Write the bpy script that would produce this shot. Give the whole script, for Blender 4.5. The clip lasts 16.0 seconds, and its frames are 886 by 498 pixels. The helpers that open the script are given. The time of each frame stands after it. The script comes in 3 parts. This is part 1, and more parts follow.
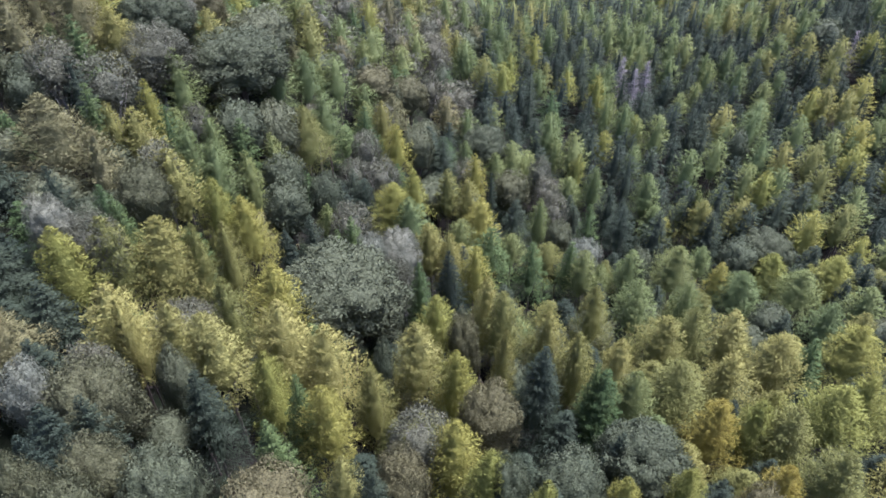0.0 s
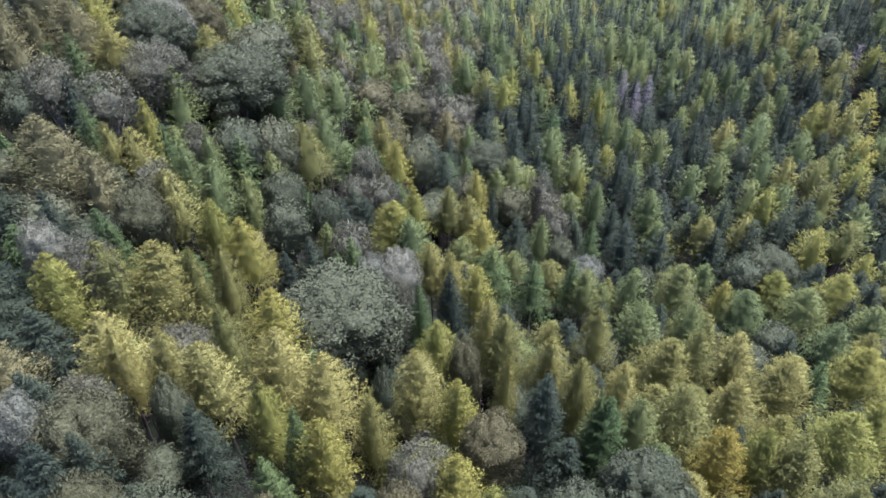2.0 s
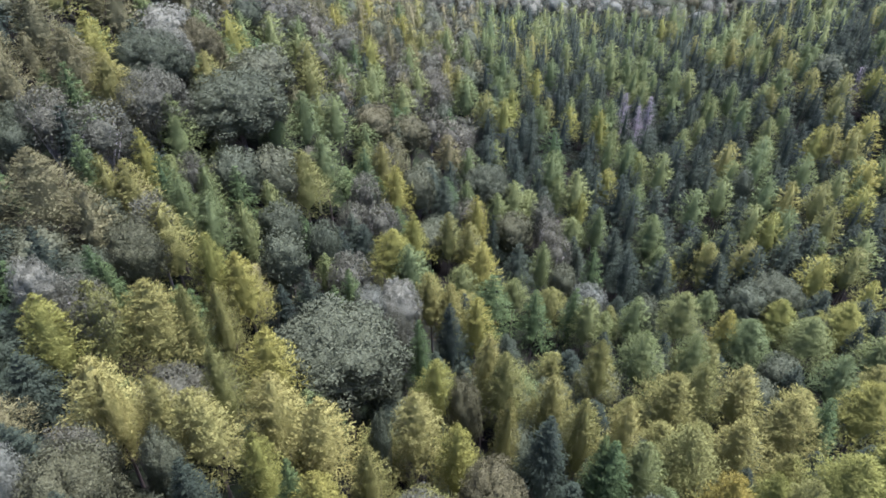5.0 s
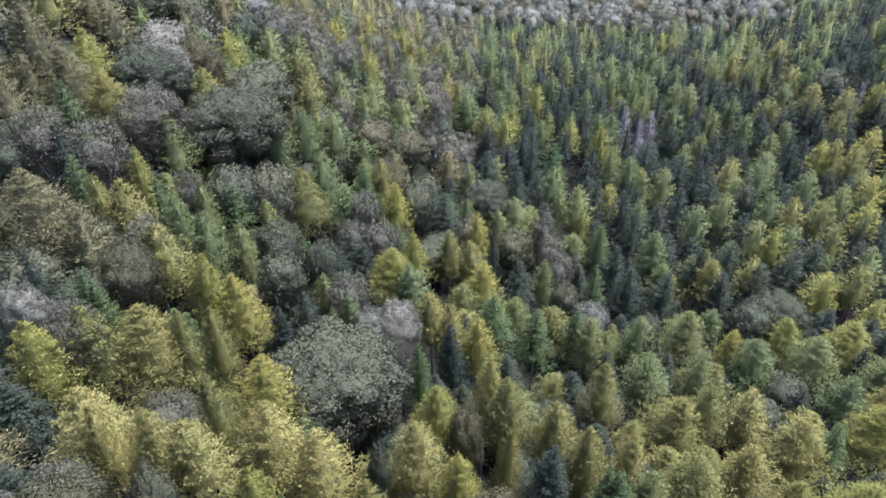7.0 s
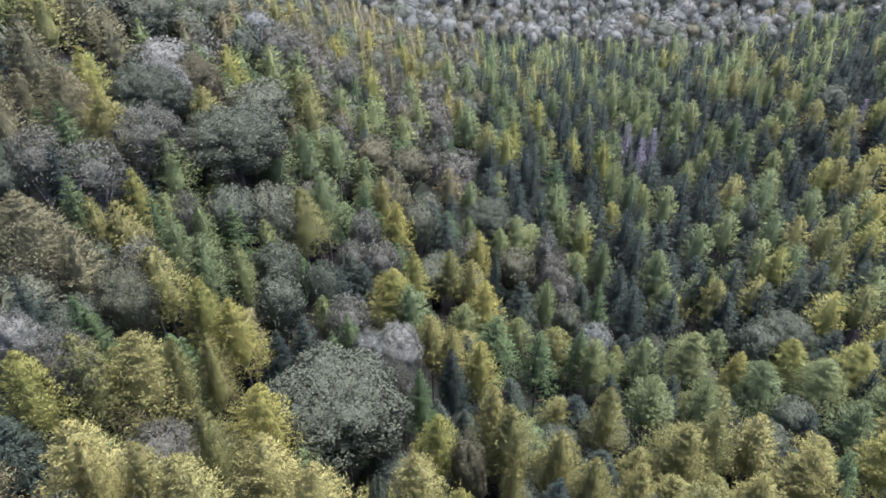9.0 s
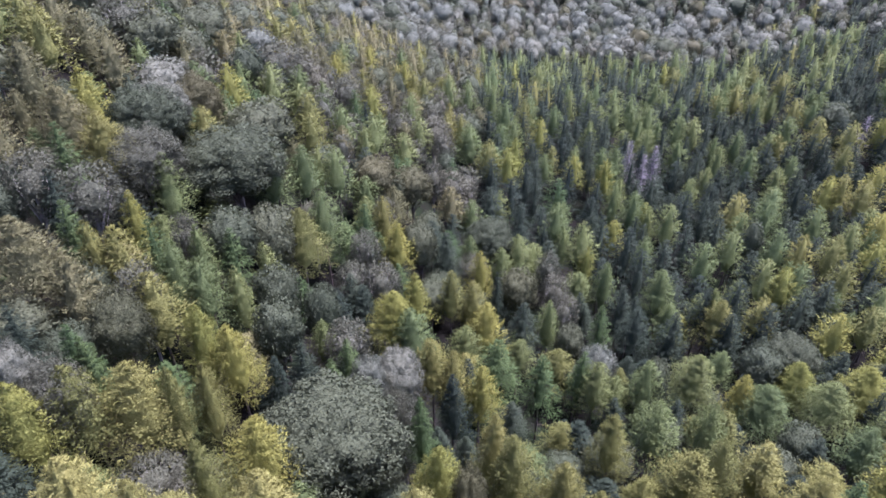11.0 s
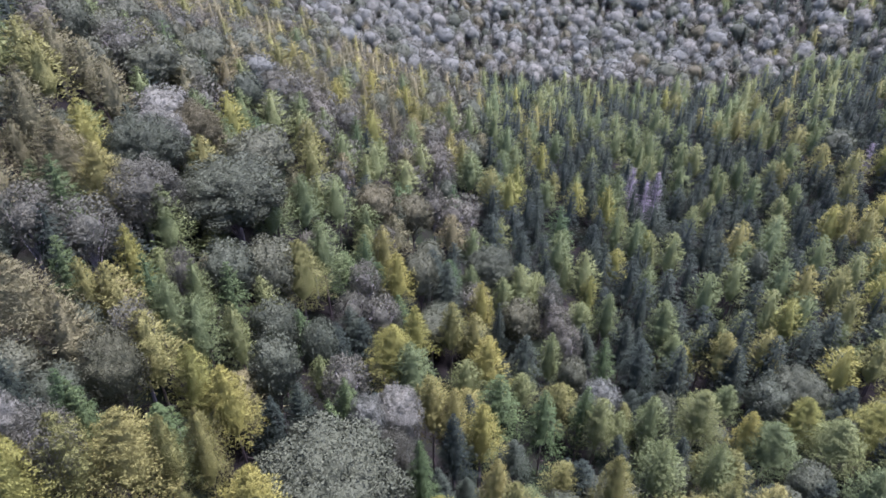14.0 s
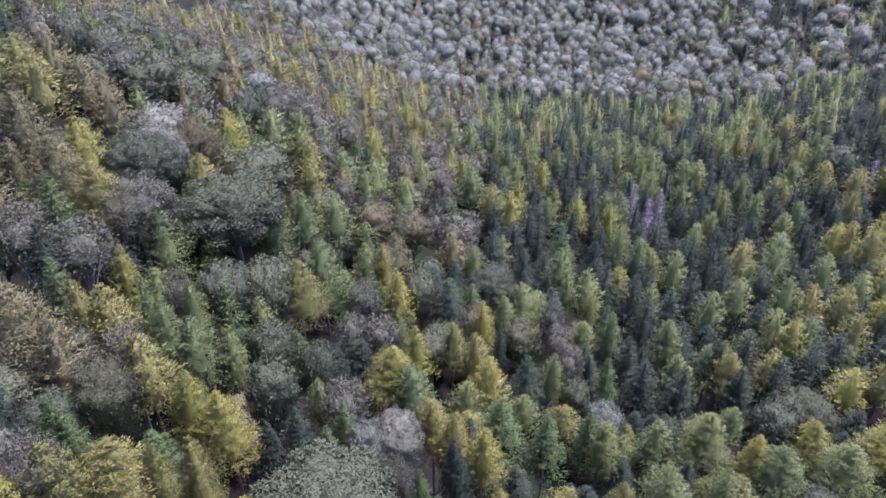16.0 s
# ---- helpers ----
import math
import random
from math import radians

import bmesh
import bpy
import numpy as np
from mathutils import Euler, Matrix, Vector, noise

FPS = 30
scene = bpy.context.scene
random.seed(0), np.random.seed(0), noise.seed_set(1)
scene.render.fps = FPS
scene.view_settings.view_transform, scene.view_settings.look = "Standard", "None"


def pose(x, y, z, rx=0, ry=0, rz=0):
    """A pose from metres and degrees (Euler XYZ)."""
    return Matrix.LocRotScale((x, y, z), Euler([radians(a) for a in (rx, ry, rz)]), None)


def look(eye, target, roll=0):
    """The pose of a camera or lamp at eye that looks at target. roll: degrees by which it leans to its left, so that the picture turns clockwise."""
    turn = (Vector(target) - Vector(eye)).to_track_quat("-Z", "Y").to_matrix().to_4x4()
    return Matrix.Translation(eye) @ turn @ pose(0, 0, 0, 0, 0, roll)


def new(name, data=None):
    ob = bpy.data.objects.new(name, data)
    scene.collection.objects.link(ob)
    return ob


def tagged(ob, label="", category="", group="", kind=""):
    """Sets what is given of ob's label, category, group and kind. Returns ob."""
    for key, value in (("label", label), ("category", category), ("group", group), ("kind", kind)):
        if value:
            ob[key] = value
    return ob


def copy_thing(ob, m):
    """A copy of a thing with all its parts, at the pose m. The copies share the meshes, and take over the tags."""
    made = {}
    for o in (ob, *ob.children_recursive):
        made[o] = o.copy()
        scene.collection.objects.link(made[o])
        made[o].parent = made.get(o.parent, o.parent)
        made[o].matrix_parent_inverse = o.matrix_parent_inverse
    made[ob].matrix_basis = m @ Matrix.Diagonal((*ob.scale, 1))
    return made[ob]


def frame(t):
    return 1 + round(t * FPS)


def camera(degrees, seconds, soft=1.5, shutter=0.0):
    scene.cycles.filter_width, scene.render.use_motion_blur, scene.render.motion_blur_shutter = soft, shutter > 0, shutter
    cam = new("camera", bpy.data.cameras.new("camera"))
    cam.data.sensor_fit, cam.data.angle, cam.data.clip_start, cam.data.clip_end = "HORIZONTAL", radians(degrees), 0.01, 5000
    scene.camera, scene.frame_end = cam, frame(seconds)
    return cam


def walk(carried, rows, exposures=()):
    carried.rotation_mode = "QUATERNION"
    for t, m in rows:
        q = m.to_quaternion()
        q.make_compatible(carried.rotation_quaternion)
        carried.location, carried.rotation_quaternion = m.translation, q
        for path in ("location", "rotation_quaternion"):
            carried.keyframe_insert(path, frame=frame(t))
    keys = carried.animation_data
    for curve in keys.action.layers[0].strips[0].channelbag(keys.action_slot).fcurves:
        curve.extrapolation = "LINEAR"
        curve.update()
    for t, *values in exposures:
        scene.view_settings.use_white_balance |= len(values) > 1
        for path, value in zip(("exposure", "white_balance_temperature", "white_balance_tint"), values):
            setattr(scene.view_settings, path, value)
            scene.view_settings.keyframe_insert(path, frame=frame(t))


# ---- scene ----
cam = camera(69.3, 16.0, 1.65)
METRES, EYE, TILT, LEAN, TURN = 18.0, 72.0, -38.0, 0.0, 0.0
ROWS = [
    (0.0, 0.0, 0.0, 0.0, 0.0, 0.0, -0.0),
    (0.5, -0.001, 0.0176, 0.0281, 0.01, 0.19, -0.02),
    (1.0, -0.0014, 0.0348, 0.056, 0.03, 0.36, -0.03),
    (1.5, -0.0022, 0.0505, 0.0862, 0.05, 0.51, -0.05),
    (2.0, -0.0017, 0.0665, 0.1154, 0.06, 0.67, -0.06),
    (2.5, -0.0011, 0.0851, 0.1425, 0.07, 0.84, -0.08),
    (3.0, 0.0012, 0.1023, 0.17, 0.07, 1.0, -0.1),
    (3.5, 0.0049, 0.1176, 0.1972, 0.08, 1.2, -0.12),
    (4.0, 0.0034, 0.1308, 0.227, 0.09, 1.4, -0.13),
    (6.5, -0.0013, 0.2211, 0.3566, 0.06, 2.42, -0.14),
    (7.0, -0.004, 0.243, 0.379, 0.06, 2.67, -0.15),
    (7.5, -0.0077, 0.2668, 0.4009, 0.06, 2.94, -0.16),
    (8.0, -0.0096, 0.2888, 0.4234, 0.07, 3.21, -0.18),
    (8.5, -0.013, 0.3111, 0.4457, 0.07, 3.48, -0.19),
    (9.0, -0.0152, 0.3322, 0.4695, 0.08, 3.73, -0.21),
    (11.5, -0.0208, 0.4219, 0.6023, 0.16, 5.04, -0.34),
    (12.0, -0.0224, 0.4375, 0.6295, 0.16, 5.3, -0.39),
    (12.5, -0.0222, 0.4515, 0.6542, 0.17, 5.55, -0.42),
    (13.0, -0.0221, 0.4665, 0.6809, 0.17, 5.81, -0.46),
    (13.5, -0.0234, 0.4821, 0.7057, 0.17, 6.09, -0.49),
    (14.0, -0.0236, 0.4978, 0.7295, 0.17, 6.35, -0.53),
    (14.5, -0.0266, 0.5157, 0.751, 0.16, 6.63, -0.56),
    (15.0, -0.0279, 0.5327, 0.7731, 0.16, 6.89, -0.59),
    (15.5, -0.0292, 0.5489, 0.7957, 0.17, 7.15, -0.62),
    (16.0, -0.0297, 0.5666, 0.8165, 0.18, 7.42, -0.65),
]
# stops, kelvin and tint: the picture cools as the lens lifts to the hazy distance
EXPOSURES = [(0.0, 2.0, 5400, 29), (8.0, 2.0, 5340, 34), (16.0, 1.97, 5280, 46)]
walk(cam, [(t, pose(0, 0, EYE, TILT, LEAN, TURN) @ pose(METRES * x, METRES * y, METRES * z, 90 + pitch, roll, yaw)) for t, x, y, z, yaw, pitch, roll in ROWS], EXPOSURES)


# ---- light ----
world = bpy.data.worlds.new("overcast_sky")
scene.world = world
world.use_nodes = True
wn = world.node_tree.nodes
sky = wn.new("ShaderNodeTexSky")
sky.sky_type = "NISHITA"
sky.sun_disc = False
sky.sun_elevation = radians(74)
sky.sun_rotation = radians(64)
sky.air_density, sky.dust_density, sky.ozone_density = 1.0, 3.0, 1.0
wn["Background"].inputs["Strength"].default_value = 0.095
world.node_tree.links.new(sky.outputs["Color"], wn["Background"].inputs["Color"])

sun_data = bpy.data.lights.new("sun", "SUN")
sun_data.energy = 4.7
sun_data.angle = radians(14)
sun_data.color = (1.0, 0.95, 0.86)
sun = new("sun", sun_data)
sun.matrix_world = look((30, 16, 120), (0, 0, 0))


# ---- materials ----
def leaf_material(name, tones, gloss=0.15, through_light=0.2):
    """Foliage: three tones, spread from tree to tree, with spray-to-spray and patch variation."""
    mat = bpy.data.materials.new(name)
    mat.use_nodes = True
    nodes, links = mat.node_tree.nodes, mat.node_tree.links
    nodes.clear()
    out = nodes.new("ShaderNodeOutputMaterial")
    info = nodes.new("ShaderNodeObjectInfo")
    tint = nodes.new("ShaderNodeAttribute")
    tint.attribute_name = "tint"
    both = nodes.new("ShaderNodeMath")
    both.operation = "ADD"
    links.new(info.outputs["Random"], both.inputs[0])
    links.new(tint.outputs["Fac"], both.inputs[1])
    wrap = nodes.new("ShaderNodeMath")
    wrap.operation = "FRACT"
    links.new(both.outputs[0], wrap.inputs[0])
    ramp = nodes.new("ShaderNodeValToRGB")
    ramp.color_ramp.elements[0].color = (*tones[0], 1)
    ramp.color_ramp.elements[1].color = (*tones[2], 1)
    ramp.color_ramp.elements.new(0.5).color = (*tones[1], 1)
    links.new(wrap.outputs[0], ramp.inputs["Fac"])
    geo = nodes.new("ShaderNodeNewGeometry")
    patch = nodes.new("ShaderNodeTexNoise")
    patch.inputs["Scale"].default_value = 0.9
    patch.inputs["Detail"].default_value = 3.0
    links.new(geo.outputs["Position"], patch.inputs["Vector"])
    add = nodes.new("ShaderNodeMath")
    add.operation = "ADD"
    links.new(geo.outputs["Random Per Island"], add.inputs[0])
    links.new(patch.outputs["Fac"], add.inputs[1])
    span = nodes.new("ShaderNodeMapRange")
    span.inputs["From Min"].default_value, span.inputs["From Max"].default_value = 0.3, 1.7
    span.inputs["To Min"].default_value, span.inputs["To Max"].default_value = 0.82, 1.18
    links.new(add.outputs[0], span.inputs["Value"])
    hsv = nodes.new("ShaderNodeHueSaturation")
    links.new(ramp.outputs["Color"], hsv.inputs["Color"])
    links.new(span.outputs["Result"], hsv.inputs["Value"])
    body = nodes.new("ShaderNodeBsdfPrincipled")
    body.inputs["Roughness"].default_value = 0.6
    body.inputs["Specular IOR Level"].default_value = gloss
    links.new(hsv.outputs["Color"], body.inputs["Base Color"])
    tufts = nodes.new("ShaderNodeTexNoise")
    tufts.inputs["Scale"].default_value, tufts.inputs["Detail"].default_value = 4.0, 3.0
    links.new(geo.outputs["Position"], tufts.inputs["Vector"])
    bump = nodes.new("ShaderNodeBump")
    bump.inputs["Strength"].default_value, bump.inputs["Distance"].default_value = 0.9, 0.3
    links.new(tufts.outputs["Fac"], bump.inputs["Height"])
    links.new(bump.outputs["Normal"], body.inputs["Normal"])
    glow = nodes.new("ShaderNodeBsdfTranslucent")
    links.new(hsv.outputs["Color"], glow.inputs["Color"])
    mix = nodes.new("ShaderNodeMixShader")
    mix.inputs["Fac"].default_value = through_light
    links.new(body.outputs[0], mix.inputs[1])
    links.new(glow.outputs[0], mix.inputs[2])
    links.new(mix.outputs[0], out.inputs["Surface"])
    return mat


def bark_material(name, dark, light):
    mat = bpy.data.materials.new(name)
    mat.use_nodes = True
    nodes, links = mat.node_tree.nodes, mat.node_tree.links
    body = nodes["Principled BSDF"]
    body.inputs["Roughness"].default_value = 0.9
    coord = nodes.new("ShaderNodeTexCoord")
    scaled = nodes.new("ShaderNodeMapping")
    scaled.inputs["Scale"].default_value = (9, 9, 1.6)
    links.new(coord.outputs["Object"], scaled.inputs["Vector"])
    grain = nodes.new("ShaderNodeTexNoise")
    grain.inputs["Scale"].default_value, grain.inputs["Detail"].default_value = 1.5, 5
    links.new(scaled.outputs["Vector"], grain.inputs["Vector"])
    ramp = nodes.new("ShaderNodeValToRGB")
    ramp.color_ramp.elements[0].color, ramp.color_ramp.elements[1].color = (*dark, 1), (*light, 1)
    ramp.color_ramp.elements[0].position, ramp.color_ramp.elements[1].position = 0.3, 0.7
    links.new(grain.outputs["Fac"], ramp.inputs["Fac"])
    links.new(ramp.outputs["Color"], body.inputs["Base Color"])
    bump = nodes.new("ShaderNodeBump")
    bump.inputs["Strength"].default_value = 0.6
    links.new(grain.outputs["Fac"], bump.inputs["Height"])
    links.new(bump.outputs["Normal"], body.inputs["Normal"])
    return mat


def floor_material():
    mat = bpy.data.materials.new("forest_floor")
    mat.use_nodes = True
    nodes, links = mat.node_tree.nodes, mat.node_tree.links
    body = nodes["Principled BSDF"]
    body.inputs["Roughness"].default_value = 0.95
    body.inputs["Specular IOR Level"].default_value = 0.05
    geo = nodes.new("ShaderNodeNewGeometry")
    fine = nodes.new("ShaderNodeTexNoise")
    fine.inputs["Scale"].default_value, fine.inputs["Detail"].default_value = 3.0, 8
    broad = nodes.new("ShaderNodeTexNoise")
    broad.inputs["Scale"].default_value, broad.inputs["Detail"].default_value = 0.12, 3
    links.new(geo.outputs["Position"], fine.inputs["Vector"])
    links.new(geo.outputs["Position"], broad.inputs["Vector"])
    # litter and moss near black: the shade under the crowns is in their colour
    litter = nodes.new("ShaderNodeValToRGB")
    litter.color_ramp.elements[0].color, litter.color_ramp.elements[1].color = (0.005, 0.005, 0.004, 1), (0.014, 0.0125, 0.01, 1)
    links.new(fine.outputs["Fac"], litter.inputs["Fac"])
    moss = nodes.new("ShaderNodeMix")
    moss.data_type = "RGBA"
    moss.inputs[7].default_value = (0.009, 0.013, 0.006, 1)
    sel = nodes.new("ShaderNodeMapRange")
    sel.inputs["From Min"].default_value, sel.inputs["From Max"].default_value = 0.45, 0.62
    links.new(broad.outputs["Fac"], sel.inputs["Value"])
    links.new(sel.outputs["Result"], moss.inputs[0])
    links.new(litter.outputs["Color"], moss.inputs[6])
    links.new(moss.outputs[2], body.inputs["Base Color"])
    bump = nodes.new("ShaderNodeBump")
    bump.inputs["Strength"].default_value, bump.inputs["Distance"].default_value = 0.8, 0.15
    links.new(fine.outputs["Fac"], bump.inputs["Height"])
    links.new(bump.outputs["Normal"], body.inputs["Normal"])
    return mat


# three tones of each kind of foliage, its gloss and the share of light that comes through
TONES = {
    ("larch", "green"): ("larch_needles_green", ((0.095, 0.128, 0.046), (0.12, 0.15, 0.05), (0.15, 0.172, 0.055)), 0.15, 0.24),
    ("larch", "soft"): ("larch_needles_soft_green", ((0.185, 0.185, 0.055), (0.215, 0.21, 0.062), (0.25, 0.235, 0.068)), 0.15, 0.24),
    ("larch", "yellow"): ("larch_needles_yellowing", ((0.155, 0.17, 0.038), (0.184, 0.19, 0.041), (0.216, 0.208, 0.045)), 0.15, 0.24),
    ("larch", "bright"): ("larch_needles_golden", ((0.20, 0.175, 0.032), (0.225, 0.19, 0.035), (0.25, 0.2, 0.038)), 0.15, 0.24),
    ("larch", "olive"): ("larch_needles_olive", ((0.131, 0.14, 0.04), (0.155, 0.159, 0.044), (0.184, 0.178, 0.049)), 0.15, 0.24),
    ("larch", "dull"): ("larch_needles_dull", ((0.115, 0.115, 0.05), (0.135, 0.13, 0.056), (0.158, 0.146, 0.06)), 0.15, 0.24),
    ("spruce", "dark"): ("spruce_needles", ((0.021, 0.031, 0.02), (0.028, 0.039, 0.023), (0.038, 0.05, 0.028)), 0.12, 0.12),
    ("spruce", "green"): ("green_spruce_needles", ((0.042, 0.07, 0.024), (0.055, 0.085, 0.028), (0.07, 0.1, 0.032)), 0.12, 0.15),
    ("broadleaf", "sage"): ("oak_leaves", ((0.05, 0.062, 0.034), (0.06, 0.071, 0.038), (0.074, 0.082, 0.043)), 0.15, 0.24),
    # pale leaves, lightened further so their colour stands in for distance haze
    ("broadleaf", "pale"): ("hazed_pale_leaves", ((0.098, 0.11, 0.08), (0.113, 0.123, 0.087), (0.132, 0.137, 0.095)), 0.15, 0.24),
    ("broadleaf", "autumn"): ("turning_leaves", ((0.054, 0.06, 0.029), (0.07, 0.071, 0.033), (0.09, 0.083, 0.038)), 0.15, 0.24),
    ("twiggy", "grey"): ("thin_grey_leaves", ((0.07, 0.076, 0.048), (0.084, 0.087, 0.055), (0.1, 0.098, 0.062)), 0.15, 0.24),
}
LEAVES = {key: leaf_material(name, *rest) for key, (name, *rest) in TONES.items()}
BARK = bark_material("conifer_bark", (0.05, 0.038, 0.03), (0.14, 0.11, 0.09))
PALE_BARK = bark_material("ash_bark", (0.10, 0.095, 0.085), (0.26, 0.25, 0.23))
DEAD_WOOD = bark_material("bleached_dead_wood", (0.11, 0.1, 0.1), (0.22, 0.2, 0.2))
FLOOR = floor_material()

# ---- the valley ----
# height of the tree tops over a coarse plan of the valley, in metres
GRID_X = (-145, -85, -35, 12, 60, 115, 180, 250)
GRID_Y = (0, 48, 90, 132, 190, 264, 360, 444, 540)
HEIGHTS = (
    (56, 48, 43, 44, 40, 29, 16, 4),
    (72, 50, 33, 22, 18, 13, 12, 12),
    (84, 58, 22, -11, -12, -3, 9, 20),
    (88, 69, 28, -15, -19, -4, 12, 26),
    (79, 58, 25, -2, -4, 3, 15, 29),
    (63, 35, 10, -5, -4, 3, 16, 30),
    (51, 20, -6, -19, -21, -13, 5, 31),
    (50, 20, -5, -18, -19, -8, 14, 43),
    (57, 34, 16, 7, 9, 22, 43, 67),
)
STAND = 22.0  # usual height of the trees
CENTRES = np.array([(x, y) for y in GRID_Y for x in GRID_X], float)
SPREAD = 26 + 0.09 * CENTRES[:, 1]
TOPS = np.array(HEIGHTS, float).ravel()


def canopy(x, y):
    """Height of the tree tops at points of the plan."""
    x, y = np.atleast_1d(x).astype(float), np.atleast_1d(y).astype(float)
    d = ((x[:, None] - CENTRES[:, 0]) ** 2 + (y[:, None] - CENTRES[:, 1]) ** 2) / (2 * SPREAD**2)
    w = np.exp(d.min(1, keepdims=True) - d)
    return (w @ TOPS) / w.sum(1)


def ground_at(x, y):
    return canopy(x, y) - STAND


def mesh_from(name, verts, faces, mat, tint=None, normals=None):
    """A mesh from arrays of corners and of equal-sided faces."""
    me = bpy.data.meshes.new(name)
    verts, faces = np.asarray(verts, np.float32), np.asarray(faces, np.int32)
    n, k = faces.shape
    me.vertices.add(len(verts))
    me.vertices.foreach_set("co", verts.ravel())
    me.loops.add(n * k)
    me.loops.foreach_set("vertex_index", faces.ravel())
    me.polygons.add(n)
    me.polygons.foreach_set("loop_start", np.arange(0, n * k, k, dtype=np.int32))
    me.update(calc_edges=True)
    if tint is not None:
        me.attributes.new("tint", "FLOAT", "POINT").data.foreach_set("value", np.asarray(tint, np.float32))
    if normals is not None:
        me.shade_smooth()
        me.normals_split_custom_set_from_vertices(np.asarray(normals, np.float32))
    me.materials.append(mat)
    return me


def build_ground():
    near = np.arange(-480, 801, 8.0)
    xs = np.concatenate([[-3000, -2200, -1500, -1000, -650], near, [1100, 1600, 2200, 3000]])
    ys = np.concatenate([[-3000, -2000, -1200, -700, -400, -200, -100], np.arange(-40, 641, 8.0), [750, 1000, 1500, 2200, 3200]])
    gx, gy = np.meshgrid(xs, ys)
    z = ground_at(gx.ravel(), gy.ravel())
    z = z + np.array([0.7 * noise.noise((x * 0.06, y * 0.06, 3.0)) for x, y in zip(gx.ravel(), gy.ravel())])
    nx, ny = len(xs), len(ys)
    i = np.arange(nx * ny).reshape(ny, nx)
    faces = np.stack([i[:-1, :-1], i[:-1, 1:], i[1:, 1:], i[1:, :-1]], -1).reshape(-1, 4)
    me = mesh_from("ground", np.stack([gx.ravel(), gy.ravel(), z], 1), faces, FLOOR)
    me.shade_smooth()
    tagged(new("ground", me), "steep forest floor of leaf litter and moss, darkened for tree shade", "ground", kind="structure")


build_ground()


# ---- trees ----
def unit(v):
    return v / np.maximum(np.linalg.norm(v, axis=1, keepdims=True), 1e-6)


def sprays(rng, base, way, length, width, facing, rough):
    """A slim three-cornered spray of needles or leaves at each base, along each way, turned to the open side of the crown."""
    way = unit(way)
    side = unit(np.cross(way, facing + 0.8 * rng.normal(size=way.shape)))
    tip = base + way * length[:, None]
    left = base + way * (0.3 * length)[:, None] + side * (0.5 * width)[:, None]
    right = base + way * (0.2 * length)[:, None] - side * (0.5 * width)[:, None]
    turned = np.einsum("ij,ij->i", np.cross(right - left, tip - left), facing) < 0
    left[turned], right[turned] = right[turned].copy(), left[turned].copy()
    verts = np.stack([left, right, tip], 1).reshape(-1, 3)
    normals = unit(facing + rough * rng.normal(size=facing.shape))
    return verts, np.arange(len(verts)).reshape(-1, 3), np.repeat(normals, 3, 0)


def limb(path, radii, sides=5):
    """A tapered, closed stem along a path."""
    path = np.asarray(path, float)
    verts, faces = [], []
    for p, r in zip(path, radii):
        for k in range(sides):
            a = 2 * math.pi * k / sides
            verts.append((p[0] + r * math.cos(a), p[1] + r * math.sin(a), p[2]))
    for j in range(len(path) - 1):
        for k in range(sides):
            a, b = j * sides + k, j * sides + (k + 1) % sides
            faces += [(a, b, b + sides), (a, b + sides, a + sides)]
    return np.array(verts), np.array(faces)


def branch_limb(p, q, r):
    """A thin three-sided branch from p to q."""
    p, q = np.asarray(p, float), np.asarray(q, float)
    d = q - p
    s = np.cross(d, (0.31, 0.2, 0.93))
    s /= max(np.linalg.norm(s), 1e-6)
    u = np.cross(d / np.linalg.norm(d), s)
    ring = [p + r * (s * math.cos(a) + u * math.sin(a)) for a in (0, 2.1, 4.2)]
    return np.array(ring + [q]), np.array([(0, 1, 3), (1, 2, 3), (2, 0, 3)])


def joined(pieces):
    """Pieces of corners and faces, and of normals where they have them, as one."""
    starts = np.cumsum([0] + [len(p[0]) for p in pieces])
    faces = np.concatenate([np.asarray(p[1]) + s for p, s in zip(pieces, starts)])
    return tuple([np.concatenate([p[0] for p in pieces]), faces] + [np.concatenate([p[k] for p in pieces]) for k in range(2, len(pieces[0]))])


def larch_reach(s):
    """Crown radius from the tip (0) to the base (1): a blunt cone that draws in a little below."""
    return 0.02 + 1.24 * s**0.8 * (1 - 0.16 * np.clip(s - 0.7, 0, 1) / 0.3)


def spruce_reach(s):
    return 0.015 + 1.2 * s**0.88


def shaded(verts, faces, lean, share):
    """Soft normals of a closed form, mixed with a given lean."""
    fn = np.cross(verts[faces[:, 1]] - verts[faces[:, 0]], verts[faces[:, 2]] - verts[faces[:, 0]])
    vn = np.zeros_like(verts)
    for k in range(3):
        np.add.at(vn, faces[:, k], fn)
    return unit(unit(vn) * (1 - share) + unit(lean) * share)


def grid_faces(rings, sides):
    i = np.arange(rings * sides).reshape(rings, sides)
    n = np.roll(i, -1, 1)
    return np.concatenate([np.stack([i[:-1], i[1:], n[1:]], -1).reshape(-1, 3), np.stack([i[:-1], n[1:], n[:-1]], -1).reshape(-1, 3)])


